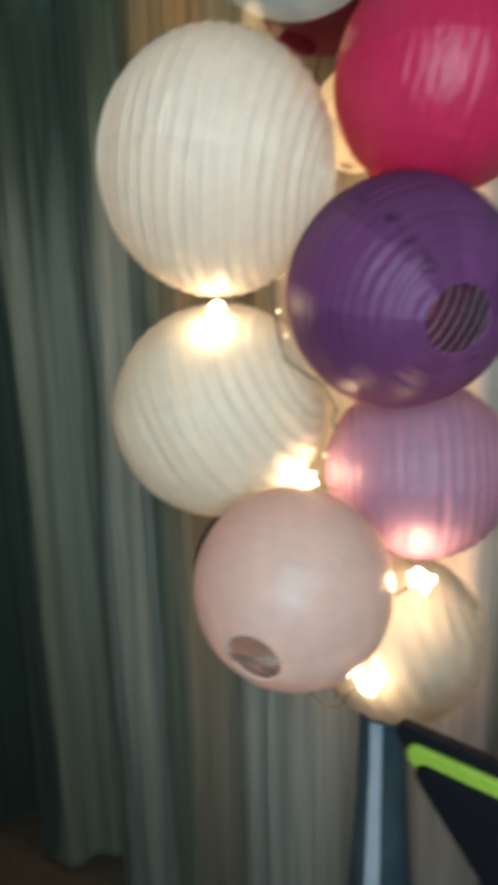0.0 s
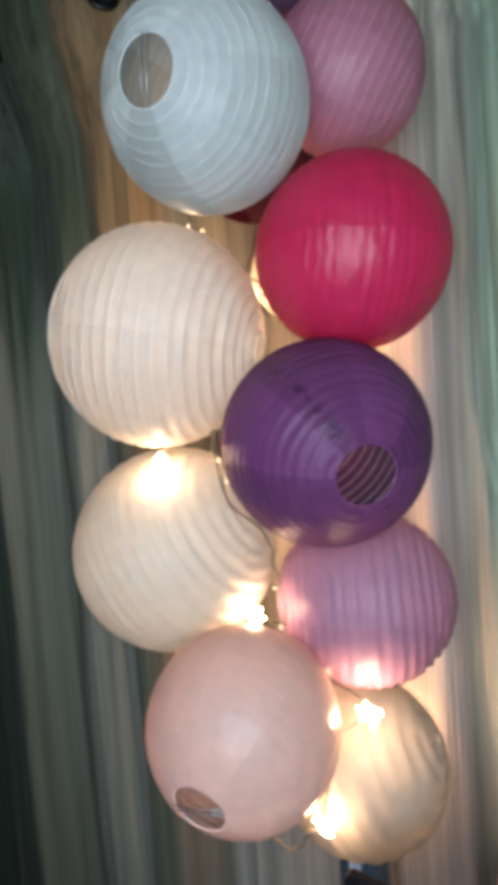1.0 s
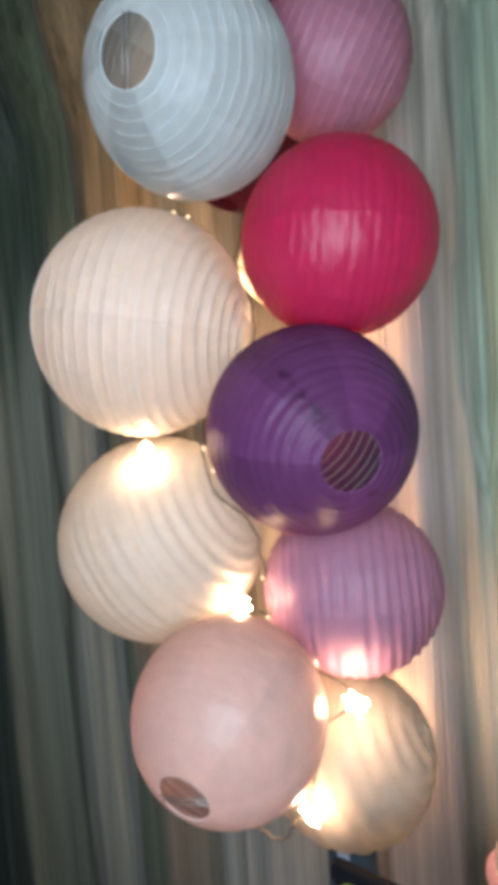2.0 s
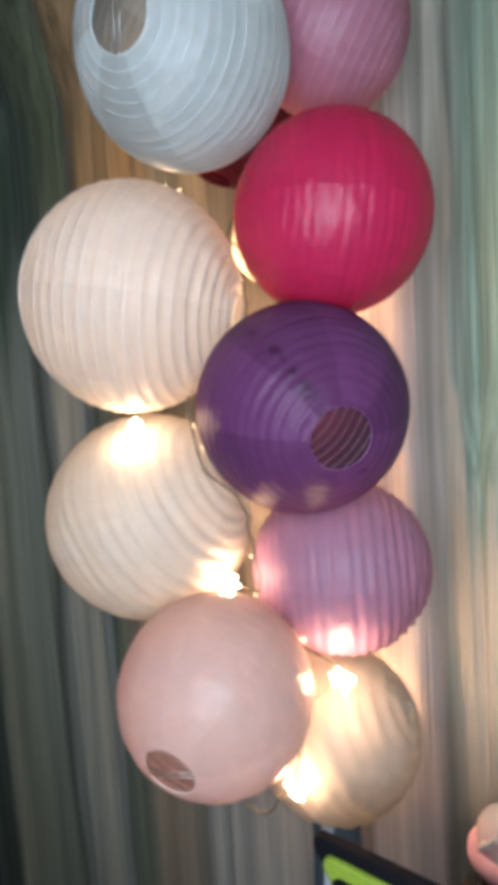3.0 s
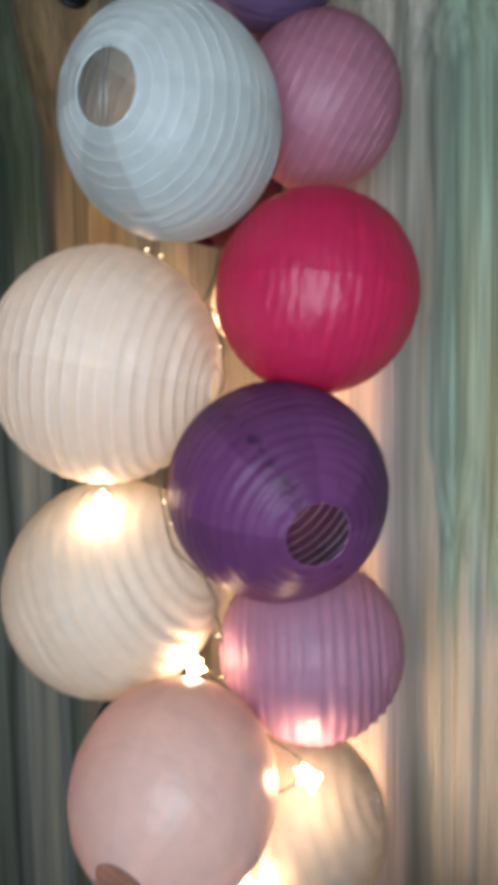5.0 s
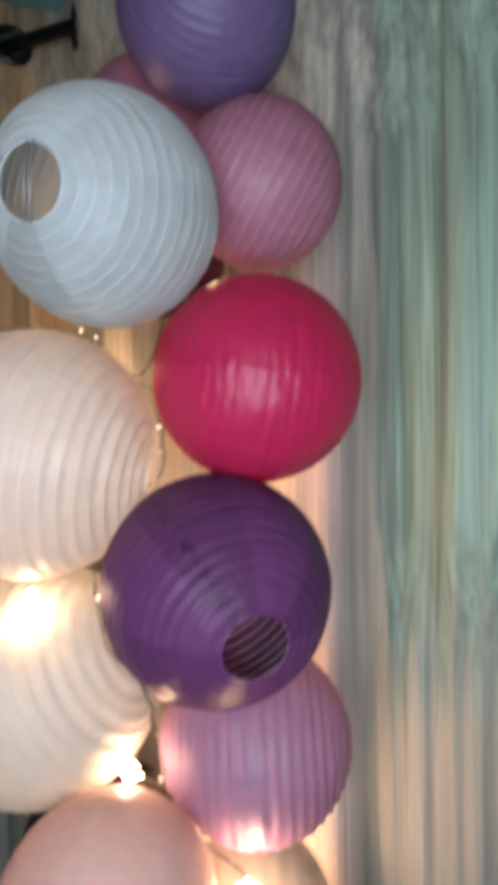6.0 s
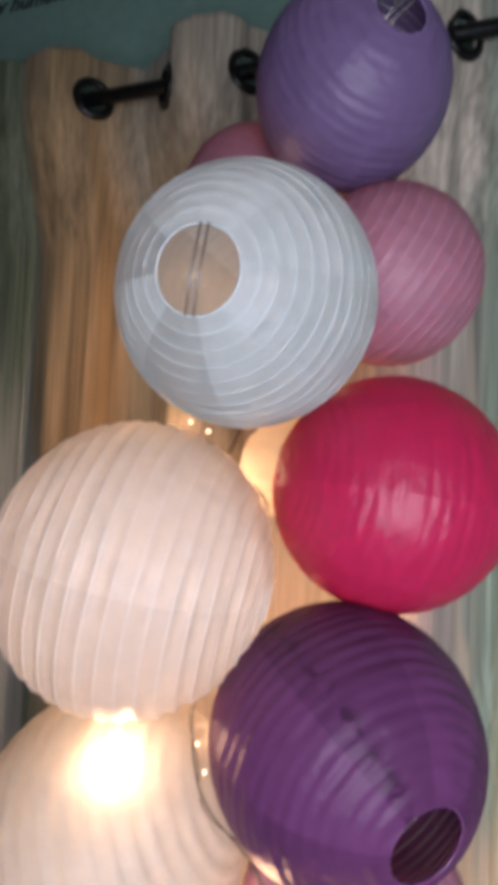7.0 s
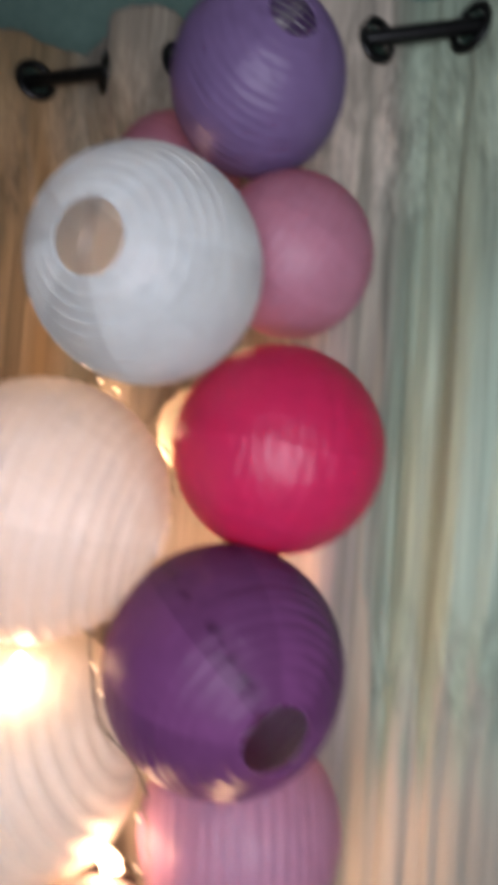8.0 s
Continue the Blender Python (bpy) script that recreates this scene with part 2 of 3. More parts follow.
def lathe(profile, seg=40, bm=None, centre=(0, 0, 0)):
    """Surface of revolution round z from (radius, height) pairs."""
    bm = bm or bmesh.new()
    rings = []
    for r, z in profile:
        rings.append([bm.verts.new((centre[0] + r * math.cos(2 * math.pi * k / seg),
                                    centre[1] + r * math.sin(2 * math.pi * k / seg), centre[2] + z)) for k in range(seg)])
    for a, b in zip(rings, rings[1:]):
        for k in range(seg):
            bm.faces.new((a[k], a[(k + 1) % seg], b[(k + 1) % seg], b[k]))
    return bm


def tube(points, radius, seg=8, bm=None, closed=False):
    """A round rod through the points."""
    bm = bm or bmesh.new()
    pts = [Vector(q) for q in points]
    n = len(pts)
    rings, side = [], None
    for i, q in enumerate(pts):
        a = pts[(i - 1) % n] if closed or i else q
        b = pts[(i + 1) % n] if closed or i < n - 1 else q
        d = (b - a).normalized()
        if side is None:
            side = d.orthogonal().normalized()
        side = (side - d * side.dot(d)).normalized()
        up = d.cross(side)
        rings.append([bm.verts.new(q + radius * (math.cos(2 * math.pi * k / seg) * side + math.sin(2 * math.pi * k / seg) * up))
                      for k in range(seg)])
    pairs = list(zip(rings, rings[1:])) + ([(rings[-1], rings[0])] if closed else [])
    for a, b in pairs:
        for k in range(seg):
            bm.faces.new((a[k], a[(k + 1) % seg], b[(k + 1) % seg], b[k]))
    if not closed:
        bm.faces.new(rings[0][::-1])
        bm.faces.new(rings[-1])
    return bm


def smoothstep(a, b, x):
    t = min(1.0, max(0.0, (x - a) / (b - a)))
    return t * t * (3 - 2 * t)


# ---- the room ----
X0, X1, WALL_Y, CEIL = -2.3, 1.7, 1.22, 2.85
floor = part("floor", box(X0, X1, BACK_Y, WALL_Y, FLOOR - 0.1, FLOOR), M_FLOOR, smooth=False)
tagged(floor, "dark laminate floor of the room", "floor", kind="structure")
tagged(part("ceiling", box(X0, X1, BACK_Y, WALL_Y, CEIL, CEIL + 0.1), M_CEILING, smooth=False),
       "plain pale ceiling in shade", "ceiling", kind="structure")
tagged(part("wall_north", box(X0, X1, WALL_Y, WALL_Y + 0.12, FLOOR, CEIL), M_WALL, smooth=False),
       "teal painted wall behind the curtain", "wall", kind="structure")
tagged(part("wall_west", box(X0 - 0.12, X0, BACK_Y, WALL_Y, FLOOR, CEIL), M_ROOM, smooth=False), "plain dim side wall", "wall", kind="structure")
tagged(part("wall_east", box(X1, X1 + 0.12, BACK_Y, WALL_Y, FLOOR, CEIL), M_ROOM, smooth=False), "plain dim side wall", "wall", kind="structure")
# Unseen wall, added close behind the viewpoint with an opening for the lamp.
bm = box(X0, OPEN_X0, BACK_Y - 0.12, BACK_Y, FLOOR, CEIL)
box(OPEN_X1, X1, BACK_Y - 0.12, BACK_Y, FLOOR, CEIL, bm=bm)
box(OPEN_X0, OPEN_X1, BACK_Y - 0.12, BACK_Y, FLOOR, OPEN_Z0, bm=bm)
box(OPEN_X0, OPEN_X1, BACK_Y - 0.12, BACK_Y, OPEN_Z1, CEIL, bm=bm)
tagged(part("wall_south", bm, M_ROOM, smooth=False), "unseen plain wall with an opening for the added lamp", "wall", kind="structure")

# ---- curtains ----
ROD_Z, ROD_Y, TOP_Z = 2.247, 1.0, 2.325
PALE = [-0.86, -0.71, -0.557, -0.418, -0.23, -0.084, 0.067, 0.21, 0.36, 0.5, 0.66]
GREEN = [-1.76, -1.61, -1.46, -1.30, -1.15, -1.0, -0.842]
PER, HOLE = 26, 0.025


def curtain_point(cross, flip, u, z):
    """u counts the pleats: at whole numbers the cloth lies on the rod, and between them it hangs before or behind it."""
    i = min(int(u), len(cross) - 2)
    w = u - i
    x = cross[i] + (cross[i + 1] - cross[i]) * w
    front = -1 if (i + flip) % 2 == 0 else 1
    drop = smoothstep(2.3, 1.95, z)
    s = math.sin(math.pi * w)
    bulge = math.copysign(abs(s) ** (0.8 - 0.1 * drop), s)
    depth = (0.046 + 0.014 * drop) * (0.85 + 0.3 * noise.noise((i * 3.7 + flip, z * 0.7, 1)))
    if not flip:
        depth *= 1 - 0.75 * smoothstep(1.4, 0.8, z) * smoothstep(-0.68, -0.58, x) * smoothstep(-0.20, -0.32, x)
        depth *= 1 - 0.85 * smoothstep(1.4, 1.1, z) * smoothstep(-0.10, -0.05, x)
    y = ROD_Y + 0.088 * drop + front * depth * bulge - 0.012 * flip
    x += front * 0.020 * math.sin(2 * math.pi * w) * (0.6 + 0.4 * drop)
    x += 0.022 * noise.noise((x * 2.5, z * 0.8, 4)) * drop
    y += 0.015 * noise.noise((x * 20, z * 0.9, 7)) * (0.35 + 0.65 * drop) + 0.006 * noise.noise((x * 62, z * 1.5, 9))
    if x > -0.04:
        x = -0.04 + (x + 0.04) * (1 - 0.3 * smoothstep(2.1, 0.9, z))
    return x, min(y, WALL_Y - 0.014), z


def grommet_mesh():
    return lathe([(0.0235, -0.003), (0.0255, -0.0055), (0.030, -0.006), (0.0365, -0.003), (0.0380, 0.0),
                  (0.0365, 0.003), (0.030, 0.006), (0.0255, 0.0055), (0.0235, 0.003), (0.0235, -0.003)], 36)


def eyelet_curtain(cross, flip, mat, label):
    last = len(cross) - 1
    us = [k / PER for k in range(PER * last + 1)]
    zs = [TOP_Z - 0.0055 * k for k in range(28)]
    while zs[-1] > FLOOR + 0.04:
        zs.append(zs[-1] - 0.022)

    bm = bmesh.new()
    grid = [[bm.verts.new(curtain_point(cross, flip, u, z + (0.004 * math.sin(u * 3.1) if z == TOP_Z else 0))) for u in us] for z in zs]
    rings = [Vector((*curtain_point(cross, flip, float(k), ROD_Z)[:2], ROD_Z)) for k in range(1, last)]
    for a, b in zip(grid, grid[1:]):
        for k in range(len(us) - 1):
            q = (a[k], a[k + 1], b[k + 1], b[k])
            c = (q[0].co + q[2].co) / 2
            if c.z > 2.2 and any((c - r).length < HOLE for r in rings):
                continue
            bm.faces.new(q)
    top = empty("curtain", ((cross[0] + cross[-1]) / 2, 1.08, FLOOR + 0.03))
    back = top.matrix_basis.inverted()
    fabric = part("fabric", bm, mat, top)
    fabric.matrix_parent_inverse = back
    fabric.modifiers.new("thickness", "SOLIDIFY").thickness = 0.0016
    data = None
    for k, r in enumerate(rings):
        a, b = Vector(curtain_point(cross, flip, k + 0.88, ROD_Z)), Vector(curtain_point(cross, flip, k + 1.12, ROD_Z))
        along = (b - a).normalized()
        normal = Vector((along.y, -along.x, 0)).normalized()
        if data is None:
            g = part("grommet", grommet_mesh(), M_BLACK, fabric, "black metal eyelet ring")
            data = g.data
        else:
            g = new("grommet", data)
            g.parent = fabric
            g["label"] = "black metal eyelet ring"
        g.matrix_basis = Matrix.Translation(r + normal * 0.007) @ normal.to_track_quat("Z", "Y").to_matrix().to_4x4()
    tagged(top, label, "curtain", "curtains on the rod")
    return top


eyelet_curtain(PALE, 0, M_CURTAIN, "satin eyelet curtain with brushed teal and beige streaks, warm light and fold shade in its colour")
eyelet_curtain(GREEN, 1, M_GREEN, "dark green streaked satin eyelet curtain hanging in deep folds, coloured paler where lit")

rod = empty("curtain_rod", (-0.5, ROD_Y, ROD_Z))
inv = rod.matrix_basis.inverted()
q = part("pole", tube([(-1.9, ROD_Y, ROD_Z), (0.9, ROD_Y, ROD_Z)], 0.0125, 20), M_BLACK, rod)
q.matrix_parent_inverse = inv
for x in (-1.9, 0.9):
    q = part("finial", lathe([(0.0, -0.03), (0.018, -0.025), (0.026, 0.0), (0.018, 0.025), (0.0, 0.03)], 20, centre=(x, ROD_Y, ROD_Z)), M_BLACK, rod)
    q.matrix_parent_inverse = inv
for x in (-1.8, 0.8):
    bm = tube([(x, ROD_Y, ROD_Z - 0.012), (x, WALL_Y, ROD_Z - 0.012)], 0.007, 10)
    box(x - 0.02, x + 0.02, WALL_Y - 0.006, WALL_Y, ROD_Z - 0.06, ROD_Z + 0.03, bm=bm)
    q = part("bracket", bm, M_BLACK, rod)
    q.matrix_parent_inverse = inv
tagged(rod, "black metal curtain rod through the eyelets", "curtain rod")

# ---- paper lanterns ----
GORES = 8


def lantern(centre, R, axis, mat, ribs, dip, label, hook_turn=None, hole=0.29, proud=False, crinkle=0.002, bare=False, far=None, flat=1.0):
    """A round paper lantern: paper panels between seams, wire hoops, open mouths and a wire spreader in the mouth."""
    top = empty("paper_lantern", centre)
    turn = Vector(axis).normalized().to_track_quat("Z", "Y").to_matrix().to_4x4()
    top.matrix_basis = Matrix.Translation(centre) @ turn @ Matrix.Diagonal((1, 1, flat, 1))
    t0 = math.asin(hole)
    t1 = math.pi - math.asin(far or hole)
    steps = ribs * 4
    profile = []
    for s in range(steps + 1):
        f = s / steps
        th = t0 + (t1 - t0) * f
        w = (s % 4) / 4
        sag = dip * 4 * w * (1 - w) if s % 4 else 0.0
        profile.append((th, sag, s // 4))
    cols = 7
    meshes = []
    for g in range(GORES):
        bm = bmesh.new()
        lap = 0.012
        rows = []
        for th, sag, k in profile:
            row = []
            for c in range(cols + 1):
                ph = 2 * math.pi * (g + (c / cols) * (1 + lap)) / GORES
                out = 1.0 + (0.0012 if c == cols else 0.0)
                cx, sx = math.cos(ph), math.sin(ph)
                uneven = 1.0 + 1.3 * noise.noise((2.2 * cx + k * 1.7, 2.2 * sx + centre[2] * 9, k * 0.9))
                crease = crinkle * noise.noise((9 * cx + centre[0] * 9, 9 * sx + k * 5.1, th * 14))
                n = R * (1 - sag * max(0.0, uneven) + 0.003 * noise.noise((3 * cx + centre[0] * 9, 3 * sx + centre[2] * 9, th * 2.5)) + crease)
                row.append(bm.verts.new((n * out * math.sin(th) * cx, n * out * math.sin(th) * sx, n * math.cos(th))))
            rows.append(row)
        for a, b in zip(rows, rows[1:]):
            for c in range(cols):
                bm.faces.new((a[c], b[c], b[c + 1], a[c + 1]))
        part("paper_panel", bm, mat, top)
    rib = RIBS[mat.name]
    for k in range(ribs + 1):
        th = t0 + (t1 - t0) * k / ribs
        off = 0.00035 if proud else 0.0010
        rad, z = (R - off) * math.sin(th), (R - off) * math.cos(th)
        pts = [(rad * math.cos(2 * math.pi * j / 56), rad * math.sin(2 * math.pi * j / 56), z) for j in range(56)]
        part("hoop", tube(pts, 0.0010 if k in (0, ribs) else 0.00065, 5, closed=True), M_WIRE if bare and 0 < k < ribs else rib, top)
    z = R * math.cos(t0)
    rad = R * hole
    if hook_turn is not None:
        c, s = math.cos(hook_turn), math.sin(hook_turn)
        for side in (-0.0035, 0.0035):
            a = Vector((-rad * c - side * s, -rad * s + side * c, z + 0.0006))
            b = Vector((rad * c - side * s, rad * s + side * c, z + 0.0006))
            part("spreader", tube([a, (a + b) / 2 + Vector((0, 0, 0.003)), b], 0.0011, 6), M_HOOK, top, "thin wire spreader")
    tagged(top, label, "paper lantern", "cluster of paper lanterns")
    return top


RIBS = {}
SHEETS = {}
for name, colour, lit, share in (
        ("white", (0.58, 0.655, 0.645), (0.86, 0.90, 0.89), 0.44), ("cream", (0.78, 0.70, 0.63), (0.85, 0.77, 0.64), 0.45),
        ("ivory", (0.74, 0.69, 0.61), (0.85, 0.78, 0.66), 0.45), ("rose", (0.55, 0.24, 0.32), (0.66, 0.27, 0.32), 0.4),
        ("crimson", (0.66, 0.031, 0.112), (0.75, 0.03, 0.06), 0.38), ("violet", (0.182, 0.054, 0.155), (0.15, 0.06, 0.15), 0.36),
        ("orchid", (0.43, 0.245, 0.365), (0.60, 0.38, 0.44), 0.42), ("peach", (0.68, 0.54, 0.50), (0.93, 0.74, 0.67), 0.46),
        ("beige", (0.62, 0.55, 0.46), (0.75, 0.66, 0.52), 0.45), ("lilac", (0.25, 0.165, 0.33), (0.3, 0.16, 0.4), 0.38),
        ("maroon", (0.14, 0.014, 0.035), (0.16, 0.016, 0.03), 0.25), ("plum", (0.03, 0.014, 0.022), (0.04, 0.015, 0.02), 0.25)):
    SHEETS[name] = paper(name + "_paper", colour, lit, share, gloss={"violet": 0.2, "plum": 0.22, "maroon": 0.22, "crimson": 0.5}.get(name, 0.4),
                         spread={"white": 0.36, "violet": 0.24}.get(name, 0.10), smudge=2.18 if name == "violet" else None, rough={"peach": 0.26, "crimson": 0.36, "white": 0.34, "violet": 0.34}.get(name, 0.40))
    light = [min(0.85, c * (0.98 if name == "white" else 1.14) + 0.01) for c in colour]
    RIBS[name + "_paper"] = solid(name + "_rib", [c * (0.9 if name == "white" else 1.0) for c in colour], light, 0.32, scale=30, bump=0)

lantern((-0.281, 0.662, 1.760), 0.127, (0.0, -0.99, -0.1), SHEETS["white"], 24, 0.0045, "white paper lantern with its open mouth and wire spreader showing", 1.4, proud=True, far=0.06)
lantern((-0.161, 0.846, 1.837), 0.109, (0.75, 0.45, -0.48), SHEETS["rose"], 21, 0.006, "dusty rose paper lantern behind the white one", hole=0.12, proud=True)
lantern((-0.147, 0.779, 1.575), 0.127, (0.86, 0.50, -0.1), SHEETS["crimson"], 30, 0.006, "bright crimson paper lantern with fine ribs", hole=0.05, crinkle=0.003)
lantern((-0.394, 0.678, 1.489), 0.151, (0.94, 0.24, -0.20), SHEETS["cream"], 24, 0.018, "large cream paper lantern with upright ribs", hole=0.14, proud=True, flat=0.955)
lantern((-0.178, 0.716, 1.333), 0.132, (0.64, -0.72, -0.24), SHEETS["violet"], 25, 0.010, "dark violet paper lantern with an open mouth", hole=0.27, bare=True)
lantern((-0.436, 0.732, 1.183), 0.152, (0.89, 0.08, 0.45), SHEETS["ivory"], 22, 0.020, "large ivory paper lantern lit by warm fairy lights", hole=0.12)
lantern((-0.177, 0.828, 1.099), 0.128, (0.94, 0.35, 0.02), SHEETS["orchid"], 23, 0.018, "orchid pink paper lantern below the violet one", hole=0.12)
lantern((-0.281, 0.633, 0.985), 0.123, (0.03, -0.95, -0.31), SHEETS["peach"], 20, 0.003, "smooth peach pink paper lantern with a wire in its mouth", 0.2, hole=0.265, far=0.06)
lantern((-0.199, 0.827, 0.843), 0.126, (0.9, 0.08, 0.43), SHEETS["beige"], 15, 0.022, "beige paper lantern at the bottom of the cluster", hole=0.05)
lantern((-0.205, 0.783, 2.041), 0.112, (0.57, -0.80, 0.16), SHEETS["lilac"], 22, 0.008, "lilac paper lantern at the top of the cluster", 0.9, hole=0.27, bare=True)
lantern((-0.365, 0.910, 1.985), 0.100, (0.41, 0.3, 0.86), SHEETS["rose"], 15, 0.010, "dusty rose paper lantern half hidden against the curtain")
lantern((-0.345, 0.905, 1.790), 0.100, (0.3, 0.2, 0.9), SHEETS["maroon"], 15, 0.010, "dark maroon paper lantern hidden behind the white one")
lantern((-0.295, 0.935, 1.600), 0.075, (0.2, 0.3, 0.9), SHEETS["beige"], 10, 0.014, "small cream paper lantern tucked behind the crimson one", hole=0.16)
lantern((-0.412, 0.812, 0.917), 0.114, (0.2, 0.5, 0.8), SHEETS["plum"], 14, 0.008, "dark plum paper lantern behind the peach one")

# ---- fairy lights ----
# First four glow in view; most others are unseen, added to brighten paper and cloth.
BULBS_AND_FILLS = [(-0.385, 0.644, 1.322), (-0.292, 0.702, 1.102), (-0.199, 0.676, 0.846), (-0.140, 0.709, 0.988), (-0.335, 0.905, 1.575),
         (-0.560, 0.960, 1.630), (-0.585, 0.985, 1.870), (-0.285, 0.950, 1.310), (-0.250, 0.975, 1.080), (-0.190, 0.955, 0.800), (-0.225, 0.950, 1.500), (-0.396, 0.652, 1.286), (-0.41, 0.73, 1.44), (-0.268, 0.835, 1.775), (-0.28, 0.80, 0.95), (-0.45, 0.84, 1.87)]
POWER = [0.16, 0.65, 0.65, 1.3, 0.1, 1.0, 0.3, 0.85, 0.75, 1.2, 0.6, 0.04, 0.12, 0.3, 1.0, 0.2]
lights = empty("string_lights", (-0.28, 0.86, 1.3))
inv = lights.matrix_basis.inverted()


def bulb_mesh(centre, size):
    """A small glowing bulb: spikes round a lit core give its bloom a shape."""
    bm = bmesh.new()
    r = bmesh.ops.create_icosphere(bm, subdivisions=4, radius=1.0)
    rnd = random.Random(int(centre[2] * 1000))
    spikes = [(Vector((rnd.gauss(0, 1), rnd.gauss(0, 0.7), rnd.gauss(0, 1))).normalized(), rnd.uniform(0.5, 1.6)) for k in range(14)]
    for v in r["verts"]:
        d = v.co.normalized()
        v.co = d * size * (1 + max(k * max(0.0, d.dot(w)) ** 70 for w, k in spikes))
    bmesh.ops.translate(bm, verts=bm.verts[:], vec=centre)
    return bm


for c, w in zip(BULBS_AND_FILLS, POWER):
    q = part("bulb", bulb_mesh(c, 0.0080), M_BULB, lights, "glowing warm white bulb, the hidden ones added to brighten", smooth=False)
    q.matrix_parent_inverse = inv
    lamp = bpy.data.lights.new("bulb_and_fill_light", "POINT")
    lamp.energy, lamp.color, lamp.shadow_soft_size = BULB_POWER * w, (1.0, 0.67, 0.34), 0.012
    lo = new("bulb_and_fill_light", lamp)
    lo.location = c

GLINTS = [(-0.361, 0.722, 1.644), (-0.340, 0.724, 1.634), (-0.318, 0.682, 1.318), (-0.312, 0.690, 1.288), (-0.277, 0.748, 1.070),
          (-0.283, 0.752, 1.125), (-0.296, 0.800, 1.520), (-0.298, 0.802, 1.485)]
for c in GLINTS:
    q = part("seed_bulb", bulb_mesh(c, 0.0009), M_SEED, lights, "tiny glowing bulb", smooth=False)
    q.matrix_parent_inverse = inv

way = [(-0.30, 1.0, 2.23), (-0.31, 0.985, 2.1), (-0.38, 0.95, 1.66), (-0.40, 0.89, 1.60), (-0.298, 0.790, 1.570), (-0.288, 0.790, 1.525), (-0.285, 0.790, 1.489), (-0.292, 0.790, 1.457),
       (-0.325, 0.700, 1.387), (-0.318, 0.690, 1.274), (-0.248, 0.670, 1.221), (-0.242, 0.675, 1.184), (-0.241, 0.690, 1.136), (-0.246, 0.700, 1.094),
       (-0.288, 0.71, 1.095), (-0.24, 0.735, 1.03), (-0.145, 0.712, 0.995), (-0.20, 0.72, 0.93), (-0.20, 0.682, 0.853),
       (-0.213, 0.660, 0.844), (-0.224, 0.660, 0.824), (-0.241, 0.660, 0.812), (-0.257, 0.660, 0.817), (-0.271, 0.660, 0.823)]


def spline(points, n=8):
    out, p = [], [Vector(q) for q in points]
    for i in range(len(p) - 1):
        a, b, c, d = p[max(i - 1, 0)], p[i], p[i + 1], p[min(i + 2, len(p) - 1)]
        for k in range(n):
            t = k / n
            out.append(0.5 * ((2 * b) + (c - a) * t + (2 * a - 5 * b + 4 * c - d) * t * t + (3 * b - a - 3 * c + d) * t ** 3))
    return out + [p[-1]]


q = part("cord", tube(spline(way), 0.0010, 6), M_CORD, lights, "thin dark twisted cord")
q.matrix_parent_inverse = inv
twist = [v + 0.004 * Vector((math.cos(i * 0.9), math.sin(i * 0.9), 0.3 * math.sin(i * 0.5))) for i, v in enumerate(spline(way))]
q = part("cord", tube(twist, 0.0007, 6), M_CORD, lights)
q.matrix_parent_inverse = inv
tagged(lights, "warm white fairy light string wound through the lanterns", "string lights")

# ---- wall lettering ----
txt = bpy.data.curves.new("wall_lettering", "FONT")
txt.body, txt.size, txt.shear, txt.extrude, txt.align_x = "stay humble", 0.055, 0.35, 0.0006, "RIGHT"
txt.offset = 0.0008
letters = new("wall_lettering", txt)
letters.data.materials.append(M_INK)
letters.matrix_basis = pose(-0.945, WALL_Y - 0.002, 2.665, 90, 0, 0)
tagged(letters, "black slanted lettering stuck on the teal wall", "wall lettering")

# ---- things low down ----
vase = tagged(part("floor_vase", lathe([(0.0, -0.25), (0.07, -0.25), (0.082, -0.24), (0.085, 0.0), (0.072, 0.15), (0.060, 0.30), (0.049, 0.45), (0.044, 0.56),
                                        (0.042, 0.66), (0.046, 0.69), (0.043, 0.695), (0.038, 0.66), (0.036, 0.5)], 48, centre=(-0.245, 0.93, 0)), M_VASE),
              "tall glossy blue-grey floor vase before the curtain", "vase")

# Thin strip turned to the viewpoint puts the vase's highlight into colour.
bm = bmesh.new()
rows = []
for k in range(24):
    z = 0.0 + 0.64 * k / 23
    r = 0.0015 + (0.085 - 0.025 * min(z / 0.3, 1.0) if z < 0.3 else 0.060 - 0.016 * (z - 0.3) / 0.26 if z < 0.56 else 0.0445)
    a0 = math.atan2(-0.93, 0.33)
    rows.append([bm.verts.new((r * math.cos(a0 - 0.55 + 0.45 * c / 4), r * math.sin(a0 - 0.55 + 0.45 * c / 4), z)) for c in range(5)])
for a, b in zip(rows, rows[1:]):
    for c in range(4):
        bm.faces.new((a[c], a[c + 1], b[c + 1], b[c]))
glare = part("glare", bm, M_VASE_GLARE, vase, "pale blue upright highlight on the vase")
glare.location = (-0.245, 0.93, 0)

chair = empty("desk_chair", (0.16, 0.35, FLOOR))
inv = chair.matrix_basis.inverted()


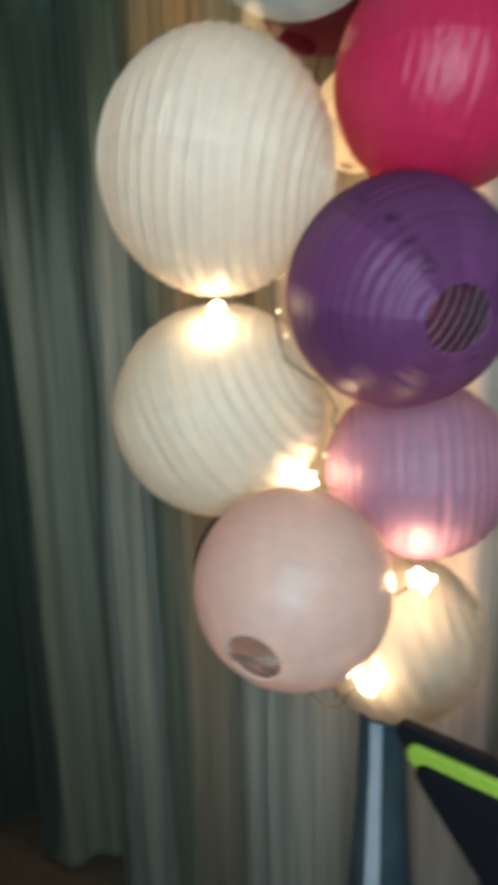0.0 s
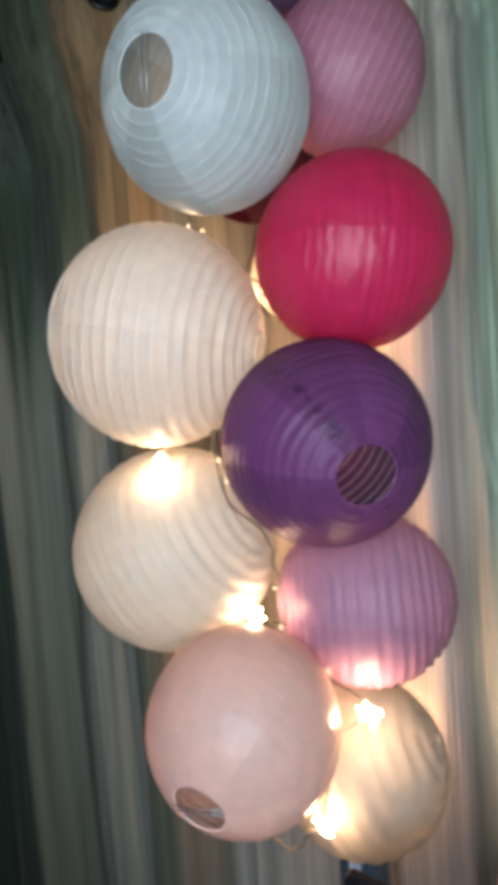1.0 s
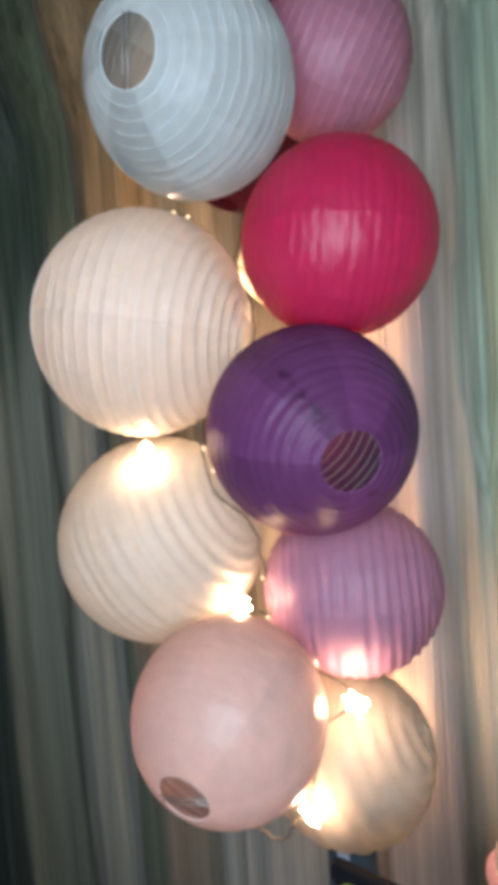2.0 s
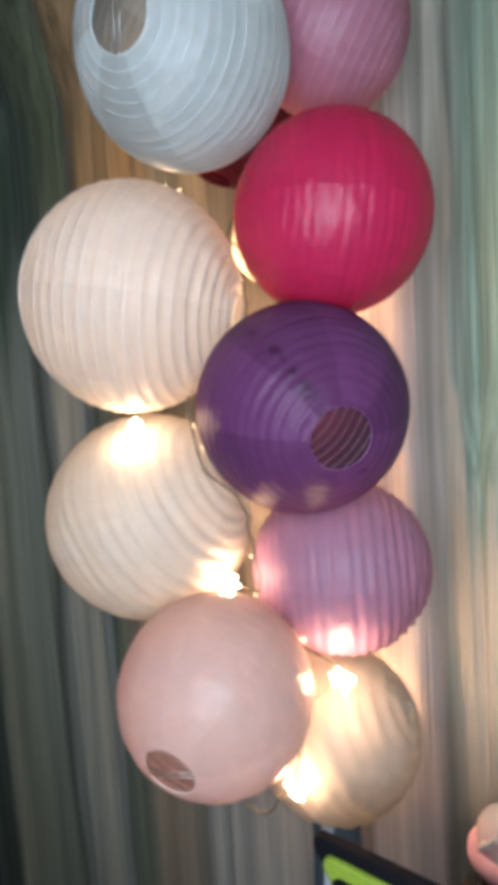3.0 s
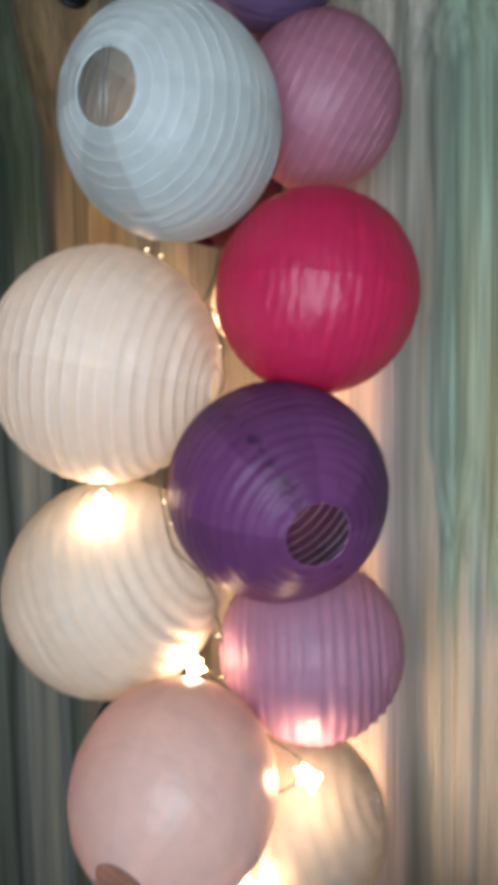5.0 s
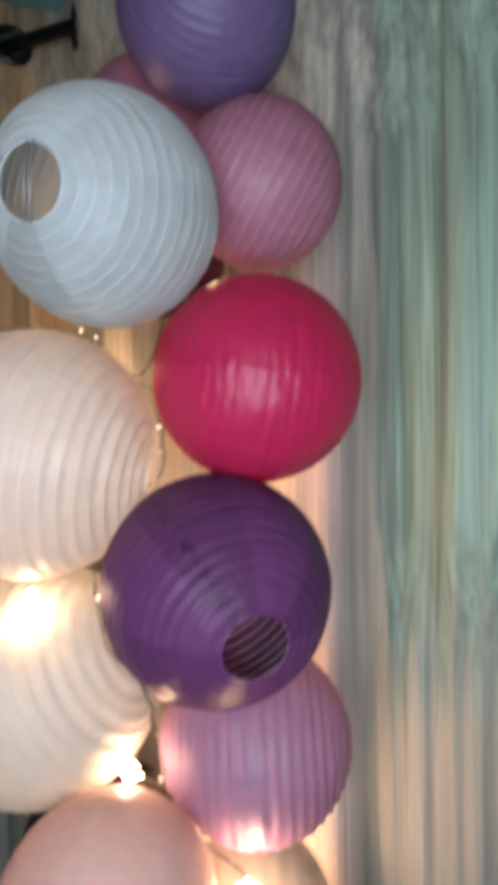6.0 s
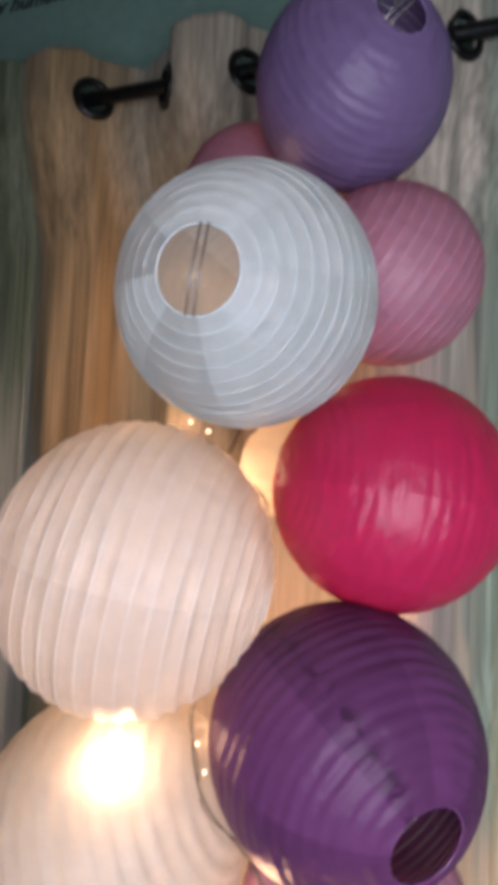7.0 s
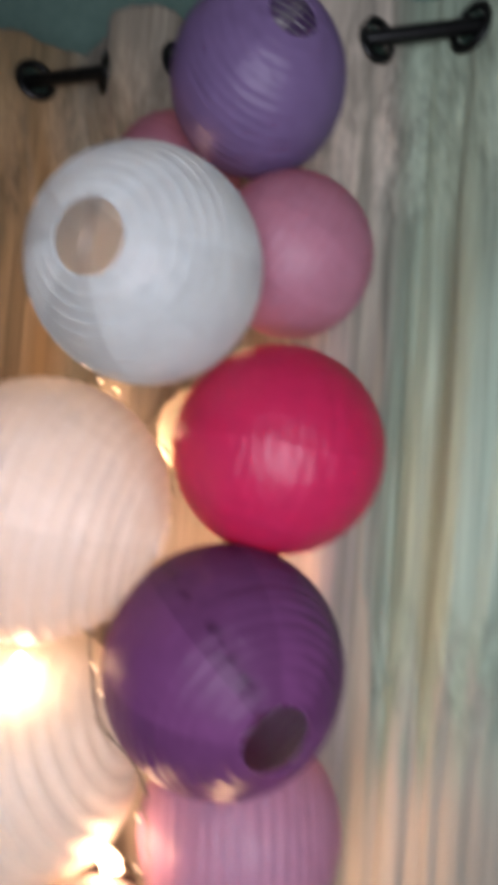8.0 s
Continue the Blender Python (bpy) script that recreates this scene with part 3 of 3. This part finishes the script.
def slab(outline, y0, y1, bevel):
    """A plate with the given outline in x and z."""
    bm = bmesh.new()
    a = [bm.verts.new((x, y0, z)) for x, z in outline]
    b = [bm.verts.new((x, y1, z)) for x, z in outline]
    bm.faces.new(a[::-1])
    bm.faces.new(b)
    for k in range(len(a)):
        j = (k + 1) % len(a)
        bm.faces.new((a[k], a[j], b[j], b[k]))
    bmesh.ops.recalc_face_normals(bm, faces=bm.faces[:])
    bmesh.ops.bevel(bm, geom=bm.edges[:], offset=bevel, segments=2, affect="EDGES", profile=0.5)
    for v in bm.verts:
        v.co.y -= 0.2 * (v.co.x + 0.136)
    return bm


def round_corner(cx, cz, r, a0, a1, n=6):
    return [(cx + r * math.cos(radians(a0 + (a1 - a0) * k / n)), cz + r * math.sin(radians(a0 + (a1 - a0) * k / n))) for k in range(n + 1)]


def back_outline(d, dx=None):
    """Backrest outline, pulled in by d, and by dx at the sides."""
    dx = d if dx is None else dx
    left = round_corner(-0.124 + dx + 0.7 * d, 0.868 - d, 0.012, 215, 90)
    right = round_corner(0.444 - dx - 0.7 * d, 0.868 - d, 0.012, 90, -35)
    return left + right + [(0.315 - dx, 0.69), (0.27, 0.47 + d), (0.05, 0.47 + d), (0.005 + dx, 0.69)]


for nm, d, dx, y0, y1, mat, lab in (("backrest", 0.0, 0.0, 0.575, 0.590, M_SHELL, "black fabric backrest"), ("trim", 0.014, 0.004, 0.569, 0.585, M_LIME, "lime green trim band"),
                                ("panel", 0.030, 0.004, 0.563, 0.58, M_SHELL, "black inner panel")):
    q = part(nm, slab(back_outline(d, dx), y0, y1, 0.003), mat, chair if nm == "backrest" else back_part, lab, smooth=False)
    if nm == "backrest":
        back_part = q
        q.matrix_parent_inverse = inv
for nm, bm, mat in (("seat", box(-0.08, 0.40, 0.14, 0.60, 0.40, 0.48, 0.02), M_SHELL),
                    ("column", tube([(0.16, 0.37, FLOOR + 0.06), (0.16, 0.37, 0.41)], 0.025, 16), M_BLACK)):
    q = part(nm, bm, mat, chair)
    q.matrix_parent_inverse = inv
for k in range(5):
    a = 2 * math.pi * k / 5
    q = part("foot", tube([(0.16, 0.37, FLOOR + 0.09), (0.16 + 0.27 * math.cos(a), 0.37 + 0.27 * math.sin(a), FLOOR + 0.018)], 0.018, 10), M_BLACK, chair)
    q.matrix_parent_inverse = inv
tagged(chair, "black desk chair with lime green trim round its backrest", "chair")

table = empty("side_table", (0.05, 0.95, FLOOR))
inv = table.matrix_basis.inverted()
q = part("tabletop", box(-0.06, 0.26, 0.86, 1.04, 0.45, 0.475, 0.005), M_WOOD, table)
q.matrix_parent_inverse = inv
for x in (-0.045, 0.245):
    for y in (0.875, 1.025):
        q = part("leg", box(x - 0.012, x + 0.012, y - 0.012, y + 0.012, FLOOR, 0.45, 0.002), M_WOOD, table)
        q.matrix_parent_inverse = inv
tagged(table, "small dark wooden side table below the curtain", "table")

orn = empty("ornament", (0.030, 0.965, 0.475))
part("body", lathe([(0.0, 0.0), (0.03, 0.0), (0.038, 0.02), (0.052, 0.10), (0.056, 0.15), (0.052, 0.175)], 40), M_BROWN, orn, "glossy dark brown body")
part("band", lathe([(0.052, 0.165), (0.062, 0.162), (0.066, 0.178), (0.064, 0.196), (0.054, 0.202), (0.0, 0.205)], 40), M_PINK, orn, "pale pink band")
bm = lathe([(0.034, 0.2), (0.035, 0.218), (0.029, 0.232), (0.0, 0.235)], 32)
part("filling", bm, M_PINK, orn, "pale pink filling under the dome")
part("dome", lathe([(0.050, 0.2), (0.051, 0.222), (0.047, 0.248), (0.036, 0.268), (0.020, 0.279), (0.002, 0.282)], 48), M_CLEAR, orn, "clear shiny plastic dome")
# White arcs left and right stand in for highlights on the dome's rim.
for a, b in ((-2.55, -2.05), (-0.75, -0.1)):
    bm = tube([(0.0505 * math.cos(a + (b - a) * k / 6) * (1 - 0.05 * k), 0.0505 * math.sin(a + (b - a) * k / 6), 0.208 + 0.008 * k) for k in range(7)], 0.006, 8)
    for v in bm.verts:
        v.co *= 1 + 0.05 * noise.noise(v.co * 120)
    part("rim_highlight", bm, M_RIM_HIGHLIGHT, orn, "white highlight arc on the rim of the dome")
for x in (-0.034, 0.022):
    part("patch", box(x, x + 0.014, -0.040, -0.028, 0.203, 0.230, 0.003), M_RED, orn, "small red patch")
orn.scale = (1, 1, 0.74)
tagged(orn, "brown ornament with a pink band and clear domed top", "ornament")
